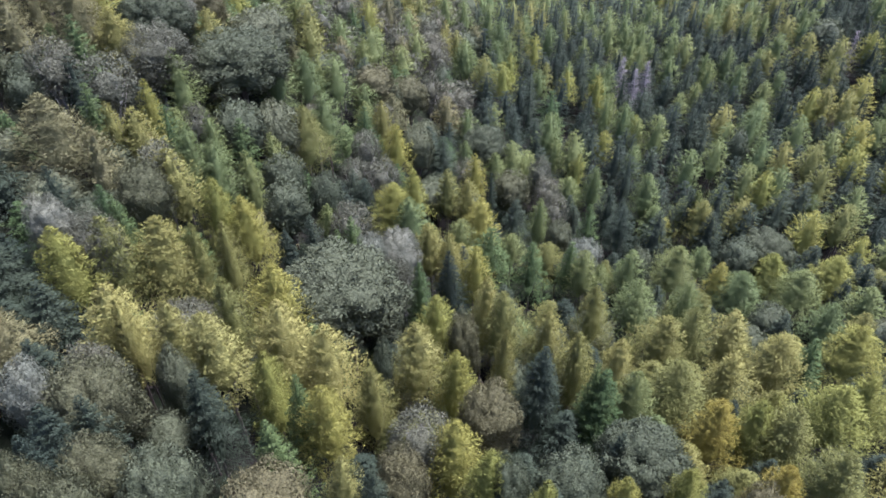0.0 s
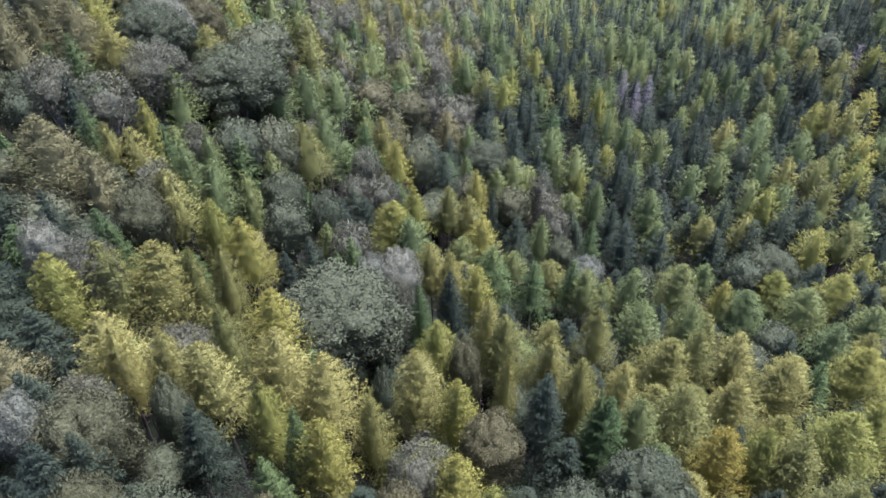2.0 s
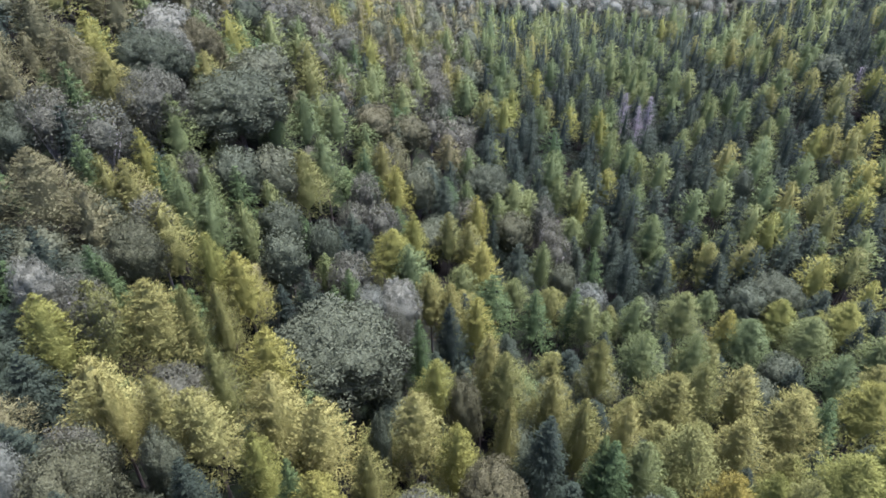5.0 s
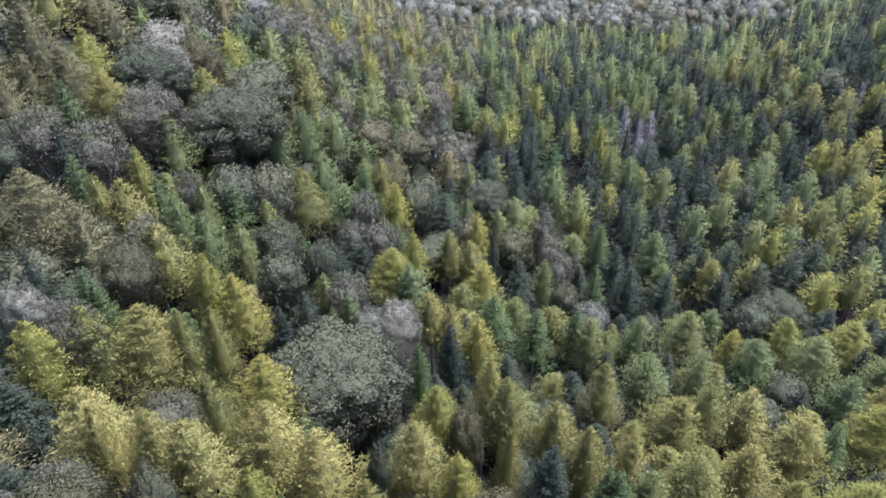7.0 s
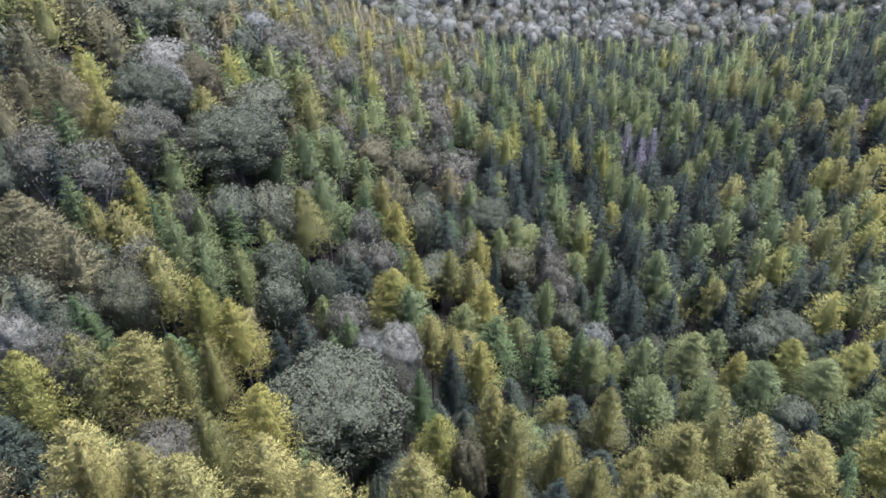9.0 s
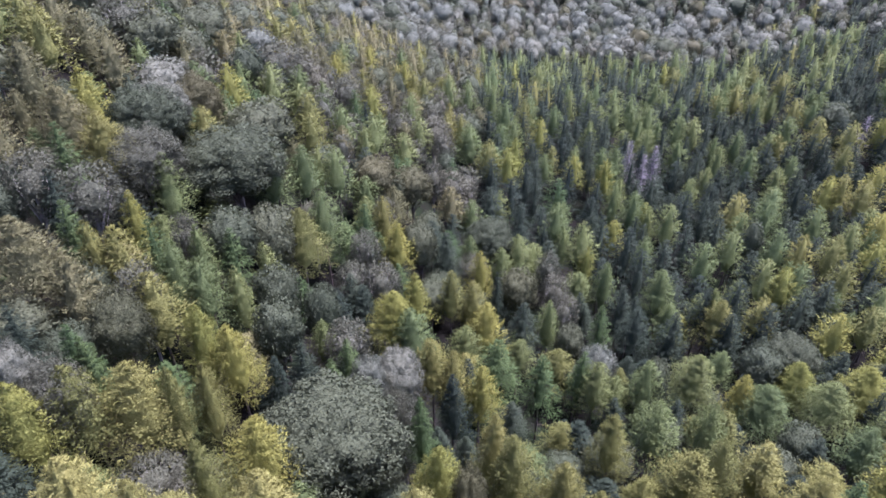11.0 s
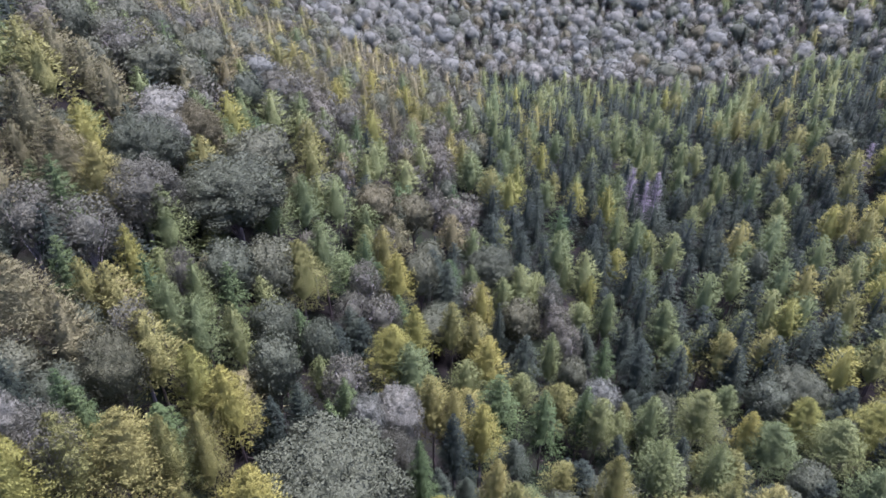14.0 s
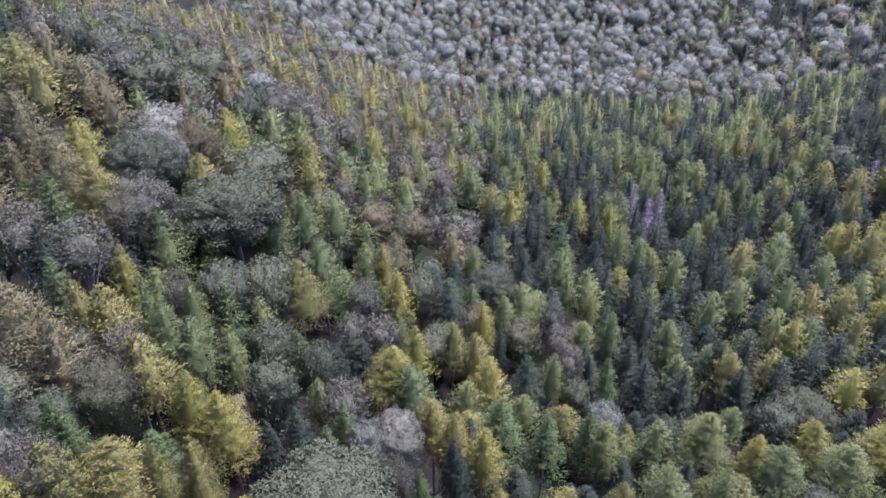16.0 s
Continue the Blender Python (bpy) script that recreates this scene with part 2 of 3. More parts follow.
def conifer_crown(rng, kind, height, radius, low, whorls, around, twigs, size):
    """Whorls of boughs up the stem, each a fan of slim needle sprays, round a ragged heart of inner twigs."""
    larch = kind == "larch"
    reach_of = larch_reach if larch else spruce_reach
    n = whorls * around
    level = (np.repeat(np.arange(whorls), around) + (rng.uniform(0.0, 1.0, n) if larch else rng.uniform(0.2, 0.6, n))) / whorls
    s = level**0.92
    turn = np.tile(np.arange(around) * 2 * math.pi / around, whorls) + np.repeat(rng.uniform(0, 6.28, whorls), around) + rng.normal(0, 0.2, n)
    lop = 1 + 0.13 * np.sin(turn + rng.uniform(0, 6)) + 0.1 * np.sin(2 * turn + 5 * s + rng.uniform(0, 6))
    reach = radius * reach_of(s) * rng.uniform(0.72, 1.18, n) * lop
    stem_z = height * (1 - s * (1 - low))
    rise = (0.30 - 0.45 * s if larch else 0.10 - 0.6 * s) + rng.normal(0, 0.1, n)
    out = np.stack([np.cos(turn), np.sin(turn), np.zeros(n)], 1)[:, None, :]
    across = np.stack([-np.sin(turn), np.cos(turn), np.zeros(n)], 1)[:, None, :]
    f = rng.uniform(0.12, 1.0, (n, twigs)) ** 0.72
    hand = rng.choice((-1.0, 1.0), f.shape)
    spread = np.abs(rng.normal(0, 1, f.shape)) * (1.15 - f) * (0.30 if larch else 0.24) * reach[:, None]
    base = out * (reach[:, None] * f)[..., None] + across * (hand * spread)[..., None]
    curve = (0.22 * f**3 - 0.12 * f) if larch else (0.26 * f**3 - 0.2 * f)
    lift = rng.normal(0, 0.09 if larch else 0.035, f.shape) * reach[:, None]
    base[..., 2] += stem_z[:, None] + reach[:, None] * (rise[:, None] * f + curve) + lift - spread * (0.25 if larch else 0.45)
    way = out * rng.uniform(0.5, 1.0, f.shape)[..., None] + across * (hand * rng.uniform(0.1, 1.0, f.shape))[..., None]
    way = way + rng.normal(size=way.shape) * (0.3 if larch else 0.14)
    way[..., 2] += rise[:, None] * 0.7 + (0.32 if larch else 0.02 + 0.4 * f**3) - (0.0 if larch else 0.3 * np.abs(hand))
    facing = out * (0.25 + 0.75 * f)[..., None] + across * (0.9 * hand * spread / reach[:, None])[..., None]
    facing[..., 2] += (0.42 if larch else 0.6) + 0.4 * (1 - s[:, None]) + 1.2 * lift / reach[:, None]
    m = n * twigs
    taper = np.repeat(0.55 + 0.45 * np.minimum(s * 3, 1), twigs)
    length = size * rng.uniform(0.6, 1.35, m) * taper
    width = size * (0.24 if larch else 0.2) * rng.uniform(0.7, 1.3, m) * taper
    needles = sprays(rng, base.reshape(-1, 3), way.reshape(-1, 3), length, width, unit(facing.reshape(-1, 3)), 0.22)
    # the heart
    rings, sides = max(whorls, 7), around + 3
    v = np.linspace(0.02, 1, rings)[:, None] * np.ones((1, sides))
    a = np.arange(sides) * 2 * math.pi / sides + rng.uniform(-1.5, 1.5, (rings, sides)) / sides
    r = radius * reach_of(v) * (0.44 if larch else 0.3) * rng.uniform(0.78, 1.12, v.shape) * np.minimum(1, (1.12 - v) / 0.4)
    z = height * (1 - v * (1 - low)) - 0.6 + rng.normal(0, 0.3 * height * (1 - low) / rings, v.shape)
    verts = np.stack([r * np.cos(a), r * np.sin(a), z], -1).reshape(-1, 3)
    faces = grid_faces(rings, sides)
    lean = np.stack([verts[:, 0], verts[:, 1], 0.3 * radius * np.ones(len(verts))], 1)
    return joined([needles, (verts, faces, shaded(verts, faces, lean, 0.5))])


def round_crown(rng, height, radius, count, leaf, low, lobes, thin, rings, sides):
    """An uneven dome that bulges in many lobes, covered in leaf clusters."""
    mid, half = height * (1 + low) / 2, height * (1 - low) / 2
    k = np.arange(lobes)
    up = 1 - 1.5 * (k + 0.5) / lobes
    turn = k * 2.39996 + rng.uniform(-0.6, 0.6, lobes)
    flat = np.sqrt(1 - up**2)
    d = unit(np.stack([flat * np.cos(turn), flat * np.sin(turn), up], 1) + rng.normal(0, 0.1, (lobes, 3)))
    tall = rng.uniform(0.55, 1.15, lobes) * (1 + 0.14 * np.sin(turn + rng.uniform(0, 6)))
    room = 2.2 / math.sqrt(lobes) * rng.uniform(0.6, 1.4, lobes)
    size = np.array([radius, radius, half])

    def shell(n):
        """How far the crown reaches along directions n, and the lobe there."""
        ang = np.arccos(np.clip(n @ d.T, -1, 1))
        swell = tall * np.sqrt(np.maximum(1 - (ang / (room * 1.5)) ** 2, 0.0)) * 0.42
        return 0.62 + swell.max(1), swell.argmax(1)

    t = np.linspace(0.02, 2.4, rings)[:, None] + rng.uniform(-0.5, 0.5, (rings, sides)) / rings
    a = np.arange(sides) * 2 * math.pi / sides + rng.uniform(-1.2, 1.2, (rings, sides)) / sides
    n = np.stack([np.sin(t) * np.cos(a), np.sin(t) * np.sin(a), np.cos(t)], -1).reshape(-1, 3)
    r, near = shell(n)
    heart = np.array([0, 0, mid])
    verts = n * (r * rng.uniform(0.8, 1.0, len(r)) * (0.52 if thin else 0.86 if count > 300 else 0.95))[:, None] * size + heart
    faces = grid_faces(rings, sides)
    body = (verts, faces, shaded(verts, faces, n + np.array([0, 0, 0.2]), 0.4))
    n = unit(rng.normal(size=(count * 2, 3)))
    n = n[n[:, 2] > -0.55][:count]
    r, near = shell(n)
    depth = rng.uniform(0.74 if thin else 0.86, 1.03 if thin else 1.02, len(r))
    base = n * (r * depth)[:, None] * size + heart
    facing = unit(n + 1.1 * (n - d[near]) / room[near][:, None] + np.array([0, 0, 0.2]))
    way = facing * (0.35 if thin else 0.1) + rng.normal(size=n.shape) * 0.55
    length = leaf * rng.uniform(0.7, 1.5, len(n))
    width = length * (rng.uniform(0.3, 0.6, len(n)) if thin else rng.uniform(0.5, 0.9, len(n)))
    return joined([sprays(rng, base, way, length, width, facing, 0.2), body]), d * size * 0.7 + heart


def conifer_stem(rng, height, r, low):
    """A tapered stem with bare dead branches below the crown."""
    steps = 7
    z = np.linspace(-1.5, height * 0.98, steps)
    bow = rng.normal(0, 0.12, 2)
    path = [(bow[0] * math.sin(k / 2), bow[1] * math.sin(k / 2), v) for k, v in enumerate(z)]
    pieces = [limb(path, r * (1 - 0.93 * np.linspace(0, 1, steps)), 6)]
    for k in range(16):
        h = height * rng.uniform(0.12, low + 0.1)
        a, n = rng.uniform(0, 6.28), rng.uniform(0.7, 2.2)
        pieces.append(branch_limb((0, 0, h), (n * math.cos(a), n * math.sin(a), h - rng.uniform(-0.1, 0.5) * n), 0.035))
    return joined(pieces)


def round_stem(rng, height, radius, centre):
    pieces = [limb([(0, 0, -1.5), (0.05, 0, height * 0.25), (0, 0.1, height * 0.6), (0, 0, height * 0.85)], (0.34, 0.27, 0.17, 0.05), 7)]
    for c in centre[:26]:
        z = rng.uniform(0.3, 0.6) * height
        pieces.append(branch_limb((0, 0, min(z, c[2] - 0.5)), c * np.array([1.2, 1.2, 1.0]), 0.08))
    return joined(pieces)


KINDS = {
    "larch": ("larch_tree", "larch"),
    "spruce": ("spruce_tree", "spruce"),
    "broadleaf": ("broadleaf_tree", "broadleaf tree"),
    "twiggy": ("ash_tree", "broadleaf tree"),
    "dead": ("dead_tree", "dead tree"),
}
LABELS = {
    ("larch", "green"): "tall larch with soft light green needles in the valley wood",
    ("larch", "dull"): "broad larch with dull brownish-green needles on the slope",
    ("larch", "soft"): "slender larch with pale straw-green feathery needles",
    ("larch", "yellow"): "larch with feathery needles turning yellow-green",
    ("larch", "bright"): "larch with bright golden-yellow autumn needles",
    ("larch", "olive"): "broad larch with dull olive feathery needles",
    ("spruce", "dark"): "dark green spruce with drooping branches among larches",
    ("spruce", "green"): "fresh green spruce with spreading layered branches",
    ("broadleaf", "sage"): "round-crowned broadleaf tree with dense grey-green leaves",
    ("broadleaf", "autumn"): "broadleaf tree with olive leaves browning at the tips",
    ("broadleaf", "pale"): "pale grey-green broadleaf tree, leaf colour lightened further for haze",
    ("twiggy", "grey"): "thin-leaved tree with grey twigs showing through its crown",
    ("dead", "pale"): "bare dead conifer with bleached pale branches",
}
# whorls, boughs a whorl, sprays a bough and their length; leaves, leaf length, lobes, rings and sides of the heart
DETAIL = {
    "grand": (20, 11, 76, 0.34, 24000, 0.19, 150, 30, 28),
    "near": (18, 9, 78, 0.38, 11000, 0.22, 80, 20, 18),
    "mid": (14, 8, 36, 0.6, 3600, 0.38, 56, 15, 13),
    "far": (11, 7, 17, 0.9, 1100, 0.58, 34, 10, 10),
    "distant": (8, 6, 5, 1.3, 420, 0.68, 26, 9, 10),
}
BASE = {"larch": (22.0, 3.8), "spruce": (22.0, 3.5), "broadleaf": (21.0, 4.8), "twiggy": (20.5, 4.2), "dead": (22.0, 2.0)}
MODELS = {}


def crown_and_stem(kind, seed, detail):
    rng = np.random.default_rng(seed)
    h, r = BASE[kind]
    whorls, around, twigs, size, leaves, leaf, lobes, rings, sides = DETAIL[detail]
    if kind in ("larch", "spruce"):
        low = rng.uniform(0.45, 0.54) if kind == "larch" else rng.uniform(0.38, 0.46)
        return conifer_crown(rng, kind, h, r, low, whorls, around, twigs, size), conifer_stem(rng, h, 0.22, low)
    thin = kind == "twiggy"
    crown, centre = round_crown(rng, h, r, leaves, leaf * (1.1 if thin else 1.0), 0.42, lobes, thin, rings, sides)
    return crown, round_stem(rng, h, r, centre)


def dead_branches(rng):
    pieces = []
    for k in range(150):
        z = 21.6 - 14 * rng.uniform(0, 1) ** 1.2
        a = rng.uniform(0, 6.28)
        n = (21.9 - z) * 0.2 + 0.25
        q = np.array([n * math.cos(a), n * math.sin(a), z + n * rng.uniform(-0.1, 0.5)])
        pieces.append(branch_limb((0, 0, z), q, 0.034))
        for m in range(3):
            p = np.array([0, 0, z]) + (q - np.array([0, 0, z])) * rng.uniform(0.3, 0.9)
            pieces.append(branch_limb(p, p + rng.normal(size=3) * 0.5, 0.018))
    return joined(pieces)


def model(kind, tint, seed, detail):
    """One tree with its parts, built once; the others are copies."""
    key = (kind, tint, seed, detail)
    if key not in MODELS:
        name, category = KINDS[kind]
        top = new(name)
        top.empty_display_size = 0.5
        tagged(top, LABELS[kind, tint], category, "trees of the valley wood")
        if kind == "dead":
            rng = np.random.default_rng(seed)
            trunk = new("trunk", mesh_from("trunk", *conifer_stem(rng, 22.0, 0.24, 0.4), DEAD_WOOD))
            branches = new("branchwork", mesh_from("branchwork", *dead_branches(rng), DEAD_WOOD))
            trunk.parent = branches.parent = top
        else:
            (cv, cf, cn), (sv, sf) = crown_and_stem(kind, seed, detail)
            crown = new("crown", mesh_from("crown", cv, cf, LEAVES[kind, tint], None, cn))
            trunk = new("trunk", mesh_from("trunk", sv, sf, PALE_BARK if kind == "twiggy" else BARK))
            crown.parent = trunk.parent = top
        MODELS[key] = [top, False]
    return MODELS[key]


STEMS = []  # x, y and crown width of all that stands
planter = random.Random(7)


def plant(kind, tint, x, y, height, width):
    """Sets one tree on the ground."""
    away = math.hypot(x, y - 6) * (0.7 if width > 10 else 1.0)
    detail = "grand" if width > 10 and away < 98 else "near" if away < 80 else "mid" if away < 135 else "far"
    made = model(kind, tint, planter.randrange(3), detail)
    h, r = BASE[kind]
    z = float(ground_at(x, y)[0]) - 0.1
    m = pose(x, y, z, planter.uniform(-2, 2), planter.uniform(-2, 2), planter.uniform(0, 360))
    size = (width / (2 * r), width / (2 * r), height / h)
    if made[1]:
        first = made[0].scale  # copy_thing keeps the scale of the first tree
        copy_thing(made[0], m @ Matrix.Diagonal((size[0] / first[0], size[1] / first[1], size[2] / first[2], 1)))
    else:
        made[0].matrix_basis = m @ Matrix.Diagonal((*size, 1))
        made[1] = True
    STEMS.append((x, y, width))


def plant_all(kind, tint, rows):
    for row in rows:
        plant(kind, tint, *row)


plant_all("larch", "green", (
    (23.6, 52.3, 23.6, 7.6), (69.6, 83.3, 20.2, 9.3), (35.0, 84.3, 23.4, 10.0), (-35.5, 85.4, 22.3, 7.7), (44.1, 86.3, 23.3, 8.0), (-39.6, 86.7, 22.1, 7.8),
    (-30.5, 88.5, 22.0, 5.8), (80.6, 89.8, 19.4, 9.7), (-37.7, 93.2, 22.0, 5.9), (59.3, 95.8, 20.6, 11.9), (-6.4, 96.9, 21.8, 10.0), (72.5, 97.7, 19.4, 11.9),
    (27.4, 97.8, 22.2, 8.0), (-29.2, 98.2, 21.6, 6.1), (37.1, 99.4, 22.8, 8.9), (47.9, 102.6, 22.3, 10.9), (-46.3, 106.2, 22.1, 8.1), (20.9, 115.0, 22.2, 6.9),
    (-23.9, 120.4, 22.1, 9.5), (95.6, 123.0, 21.7, 9.5), (-34.8, 124.6, 23.1, 9.5), (60.2, 126.4, 22.6, 6.0), (49.9, 130.8, 23.6, 9.5), (36.6, 132.4, 23.6, 7.2),
))
plant_all("larch", "green", (
    (-30.0, 132.8, 22.6, 9.0), (82.0, 133.5, 22.3, 7.7), (75.2, 135.5, 22.5, 9.5), (17.1, 137.5, 22.3, 9.5), (-24.2, 140.2, 21.8, 9.5), (63.0, 142.2, 23.6, 9.5),
    (99.8, 145.8, 22.3, 8.4), (34.1, 146.2, 23.7, 9.5), (82.2, 146.3, 22.7, 9.5), (71.1, 146.7, 23.2, 9.1), (27.7, 153.2, 23.2, 8.6), (95.3, 153.4, 22.5, 9.5),
    (75.5, 153.9, 23.1, 8.6), (58.3, 157.2, 24.1, 9.2), (83.6, 158.3, 22.8, 8.9), (50.1, 162.1, 24.0, 7.3), (87.4, 163.1, 22.7, 9.5), (-26.0, 164.3, 21.3, 9.5),
    (-43.0, 164.9, 21.8, 9.5), (45.6, 165.5, 23.9, 6.5), (-10.8, 167.0, 20.6, 9.5), (-19.0, 168.3, 21.0, 9.5), (-7.5, 181.0, 20.8, 9.5), (7.0, 184.5, 21.5, 9.5),
))
plant_all("larch", "green", (
    (6.1, 186.3, 21.6, 9.5), (-10.9, 194.0, 21.6, 8.5), (80.0, 207.6, 22.3, 9.5), (75.0, 208.5, 22.5, 9.5), (19.0, 210.2, 23.3, 8.4), (68.1, 216.3, 22.9, 9.5),
    (27.3, 219.4, 23.4, 8.3), (57.1, 221.3, 23.3, 9.5), (0.3, 221.7, 23.3, 9.5), (15.4, 222.0, 23.5, 7.9), (7.8, 222.2, 23.4, 8.3), (-34.1, 226.3, 21.8, 7.9),
    (64.3, 227.4, 23.2, 9.5), (77.0, 244.6, 22.4, 9.5), (-16.1, 245.0, 23.4, 8.0), (35.0, 258.9, 24.2, 8.1), (-59.0, 269.9, 22.5, 9.5), (72.7, 284.5, 22.6, 9.5),
))
plant_all("twiggy", "grey", (
    (-2.1, 39.1, 21.3, 7.4), (-32.7, 40.8, 20.2, 5.6), (-41.3, 59.5, 21.3, 6.9), (-7.6, 73.2, 22.4, 4.7), (-5.9, 74.4, 22.4, 4.4), (-40.9, 80.1, 21.8, 6.5),
    (-15.9, 88.2, 21.4, 7.7), (-59.5, 93.4, 20.4, 7.9), (-53.3, 95.9, 21.0, 10.0), (-40.5, 96.2, 21.4, 4.9), (-12.3, 108.6, 21.0, 7.9), (-51.3, 109.4, 22.1, 13.2),
    (-16.2, 117.2, 21.1, 6.8), (24.7, 119.7, 22.0, 7.0), (23.5, 125.6, 22.0, 7.2), (23.5, 134.1, 22.2, 6.6), (-82.6, 150.4, 22.9, 9.1), (-53.4, 150.8, 21.8, 8.9),
    (-71.4, 157.5, 22.6, 14.8), (1.4, 159.8, 20.0, 9.3), (-3.2, 160.9, 19.8, 6.4), (-31.3, 168.5, 20.7, 7.9), (-12.2, 181.8, 20.2, 7.9), (-2.8, 185.2, 20.6, 10.2),
))
plant_all("twiggy", "grey", (
    (-36.3, 187.4, 20.5, 8.0), (-47.0, 188.0, 20.8, 14.8), (-28.8, 188.9, 20.5, 11.0), (-4.0, 193.8, 21.0, 8.0), (-40.8, 195.4, 20.6, 11.0),
))
plant_all("spruce", "dark", (
    (-32.0, 29.2, 20.0, 5.6), (-6.0, 29.4, 21.0, 5.6), (-32.0, 31.5, 20.1, 7.8), (-30.3, 34.3, 20.5, 6.2), (-22.7, 38.6, 21.5, 6.7), (18.2, 40.2, 21.1, 5.5),
    (-36.9, 40.9, 19.8, 8.5), (11.8, 52.7, 24.6, 8.7), (-45.2, 62.7, 21.6, 5.7), (-47.6, 65.6, 21.7, 6.7), (-19.4, 75.8, 22.6, 7.0), (1.5, 82.0, 22.8, 6.8),
    (-55.6, 91.0, 21.0, 7.4), (15.1, 111.9, 22.0, 9.0), (48.0, 116.8, 22.6, 9.5), (40.3, 118.4, 23.0, 9.5), (61.5, 118.7, 21.4, 9.4), (11.0, 120.0, 22.2, 5.2),
    (70.5, 122.4, 21.4, 9.5), (39.1, 124.6, 23.2, 8.6), (79.8, 125.0, 21.4, 9.5), (94.3, 126.6, 21.7, 9.5), (57.7, 126.6, 22.6, 8.4), (85.3, 127.9, 21.7, 9.5),
))
plant_all("spruce", "dark", (
    (0.3, 128.5, 21.8, 9.5), (66.5, 129.8, 22.4, 9.5), (46.9, 138.6, 23.9, 9.5), (73.2, 139.8, 22.6, 9.5), (53.1, 142.8, 23.9, 9.5), (44.6, 146.8, 24.0, 9.5),
    (60.6, 148.2, 23.8, 9.5), (87.2, 149.8, 22.4, 9.5), (38.9, 150.6, 24.0, 8.3), (18.8, 151.5, 22.1, 7.0), (70.0, 153.1, 23.4, 9.3), (11.7, 156.4, 21.1, 9.5),
    (94.9, 158.4, 22.3, 9.1), (69.4, 160.7, 23.4, 8.3), (64.1, 163.2, 23.6, 9.2), (57.1, 171.8, 23.3, 9.0), (22.5, 171.9, 22.3, 8.5), (33.7, 174.5, 23.1, 7.9),
    (40.4, 230.1, 23.4, 7.8),
))
plant_all("spruce", "green", (
    (-14.4, 33.7, 21.3, 5.8), (-14.8, 41.0, 22.3, 4.6), (19.4, 49.8, 23.5, 7.9), (17.7, 51.2, 24.1, 5.3), (-41.9, 65.0, 22.0, 7.0), (-39.5, 65.1, 22.2, 5.7),
    (56.6, 67.0, 22.9, 7.8), (-3.0, 70.5, 24.5, 6.1), (-15.3, 75.6, 22.7, 6.3), (-14.6, 82.3, 22.3, 6.3), (-51.7, 86.0, 21.6, 7.0), (-42.6, 89.2, 22.0, 7.1),
    (-34.3, 96.3, 21.8, 7.0), (17.3, 96.4, 22.0, 7.7), (8.5, 96.4, 22.1, 10.0), (25.0, 100.8, 21.9, 7.0), (-59.1, 102.1, 21.3, 7.9), (33.3, 117.2, 22.7, 6.6),
    (-16.9, 124.5, 21.8, 7.4), (30.0, 165.0, 23.3, 9.5),
))
plant_all("larch", "olive", (
    (43.5, 39.8, 20.7, 8.6), (-7.4, 43.9, 22.6, 5.2), (41.9, 47.2, 21.9, 9.1), (-24.3, 53.6, 23.3, 5.9), (7.0, 54.3, 25.0, 4.0), (30.8, 55.7, 23.4, 11.8),
    (17.4, 56.7, 25.6, 7.0), (40.0, 60.3, 23.3, 9.6), (-39.1, 60.3, 21.8, 8.6), (-34.3, 61.7, 22.5, 10.7), (14.2, 61.8, 26.4, 8.1), (-31.1, 63.4, 22.8, 4.9),
    (9.2, 64.6, 26.4, 8.6), (-28.3, 65.8, 23.2, 5.4), (50.7, 66.8, 23.0, 11.9), (34.3, 71.3, 23.9, 10.8), (40.3, 74.4, 23.4, 8.7), (25.6, 77.6, 24.3, 7.4),
    (-38.1, 78.8, 22.4, 9.5), (-45.3, 84.2, 22.0, 8.8), (-47.8, 84.8, 21.8, 5.3), (1.5, 87.8, 22.5, 6.8), (-2.1, 90.5, 22.3, 8.6), (-56.5, 108.8, 21.8, 10.5),
))
plant_all("larch", "olive", (
    (-26.6, 111.1, 21.9, 11.0), (5.5, 114.5, 22.3, 8.1), (0.9, 114.7, 22.0, 7.5), (90.5, 118.2, 21.2, 9.5), (59.7, 122.6, 22.2, 9.5), (69.6, 123.4, 21.6, 8.2),
    (-45.8, 125.1, 23.1, 8.7), (-73.7, 130.1, 22.9, 9.5), (-13.1, 131.5, 21.6, 7.2), (91.5, 132.4, 22.1, 9.0), (-77.3, 132.7, 23.0, 9.5), (93.3, 141.8, 22.3, 9.5),
    (87.3, 143.5, 22.4, 8.9), (-30.6, 150.1, 21.8, 9.5), (-33.4, 160.5, 21.7, 9.5), (77.3, 161.3, 23.1, 9.5), (110.5, 162.0, 22.3, 9.5), (-69.5, 164.9, 23.0, 9.5),
    (106.9, 166.1, 22.4, 8.3), (11.8, 179.2, 21.5, 8.8), (123.4, 194.5, 21.0, 9.5), (117.0, 201.0, 20.8, 9.5), (24.8, 213.2, 23.3, 8.1), (116.6, 218.3, 20.4, 9.5),
))
plant_all("larch", "olive", (
    (-45.8, 225.1, 21.6, 9.5), (106.4, 226.5, 20.7, 9.5), (104.4, 235.9, 20.8, 9.5), (-52.6, 236.0, 21.7, 9.5), (-87.0, 236.3, 22.1, 9.5), (124.3, 243.7, 20.5, 9.5),
    (117.1, 255.3, 21.0, 9.5), (90.5, 264.3, 21.7, 9.5), (-86.7, 294.2, 22.2, 9.5), (-62.0, 311.9, 22.4, 9.5), (-83.7, 342.4, 22.2, 9.5),
))
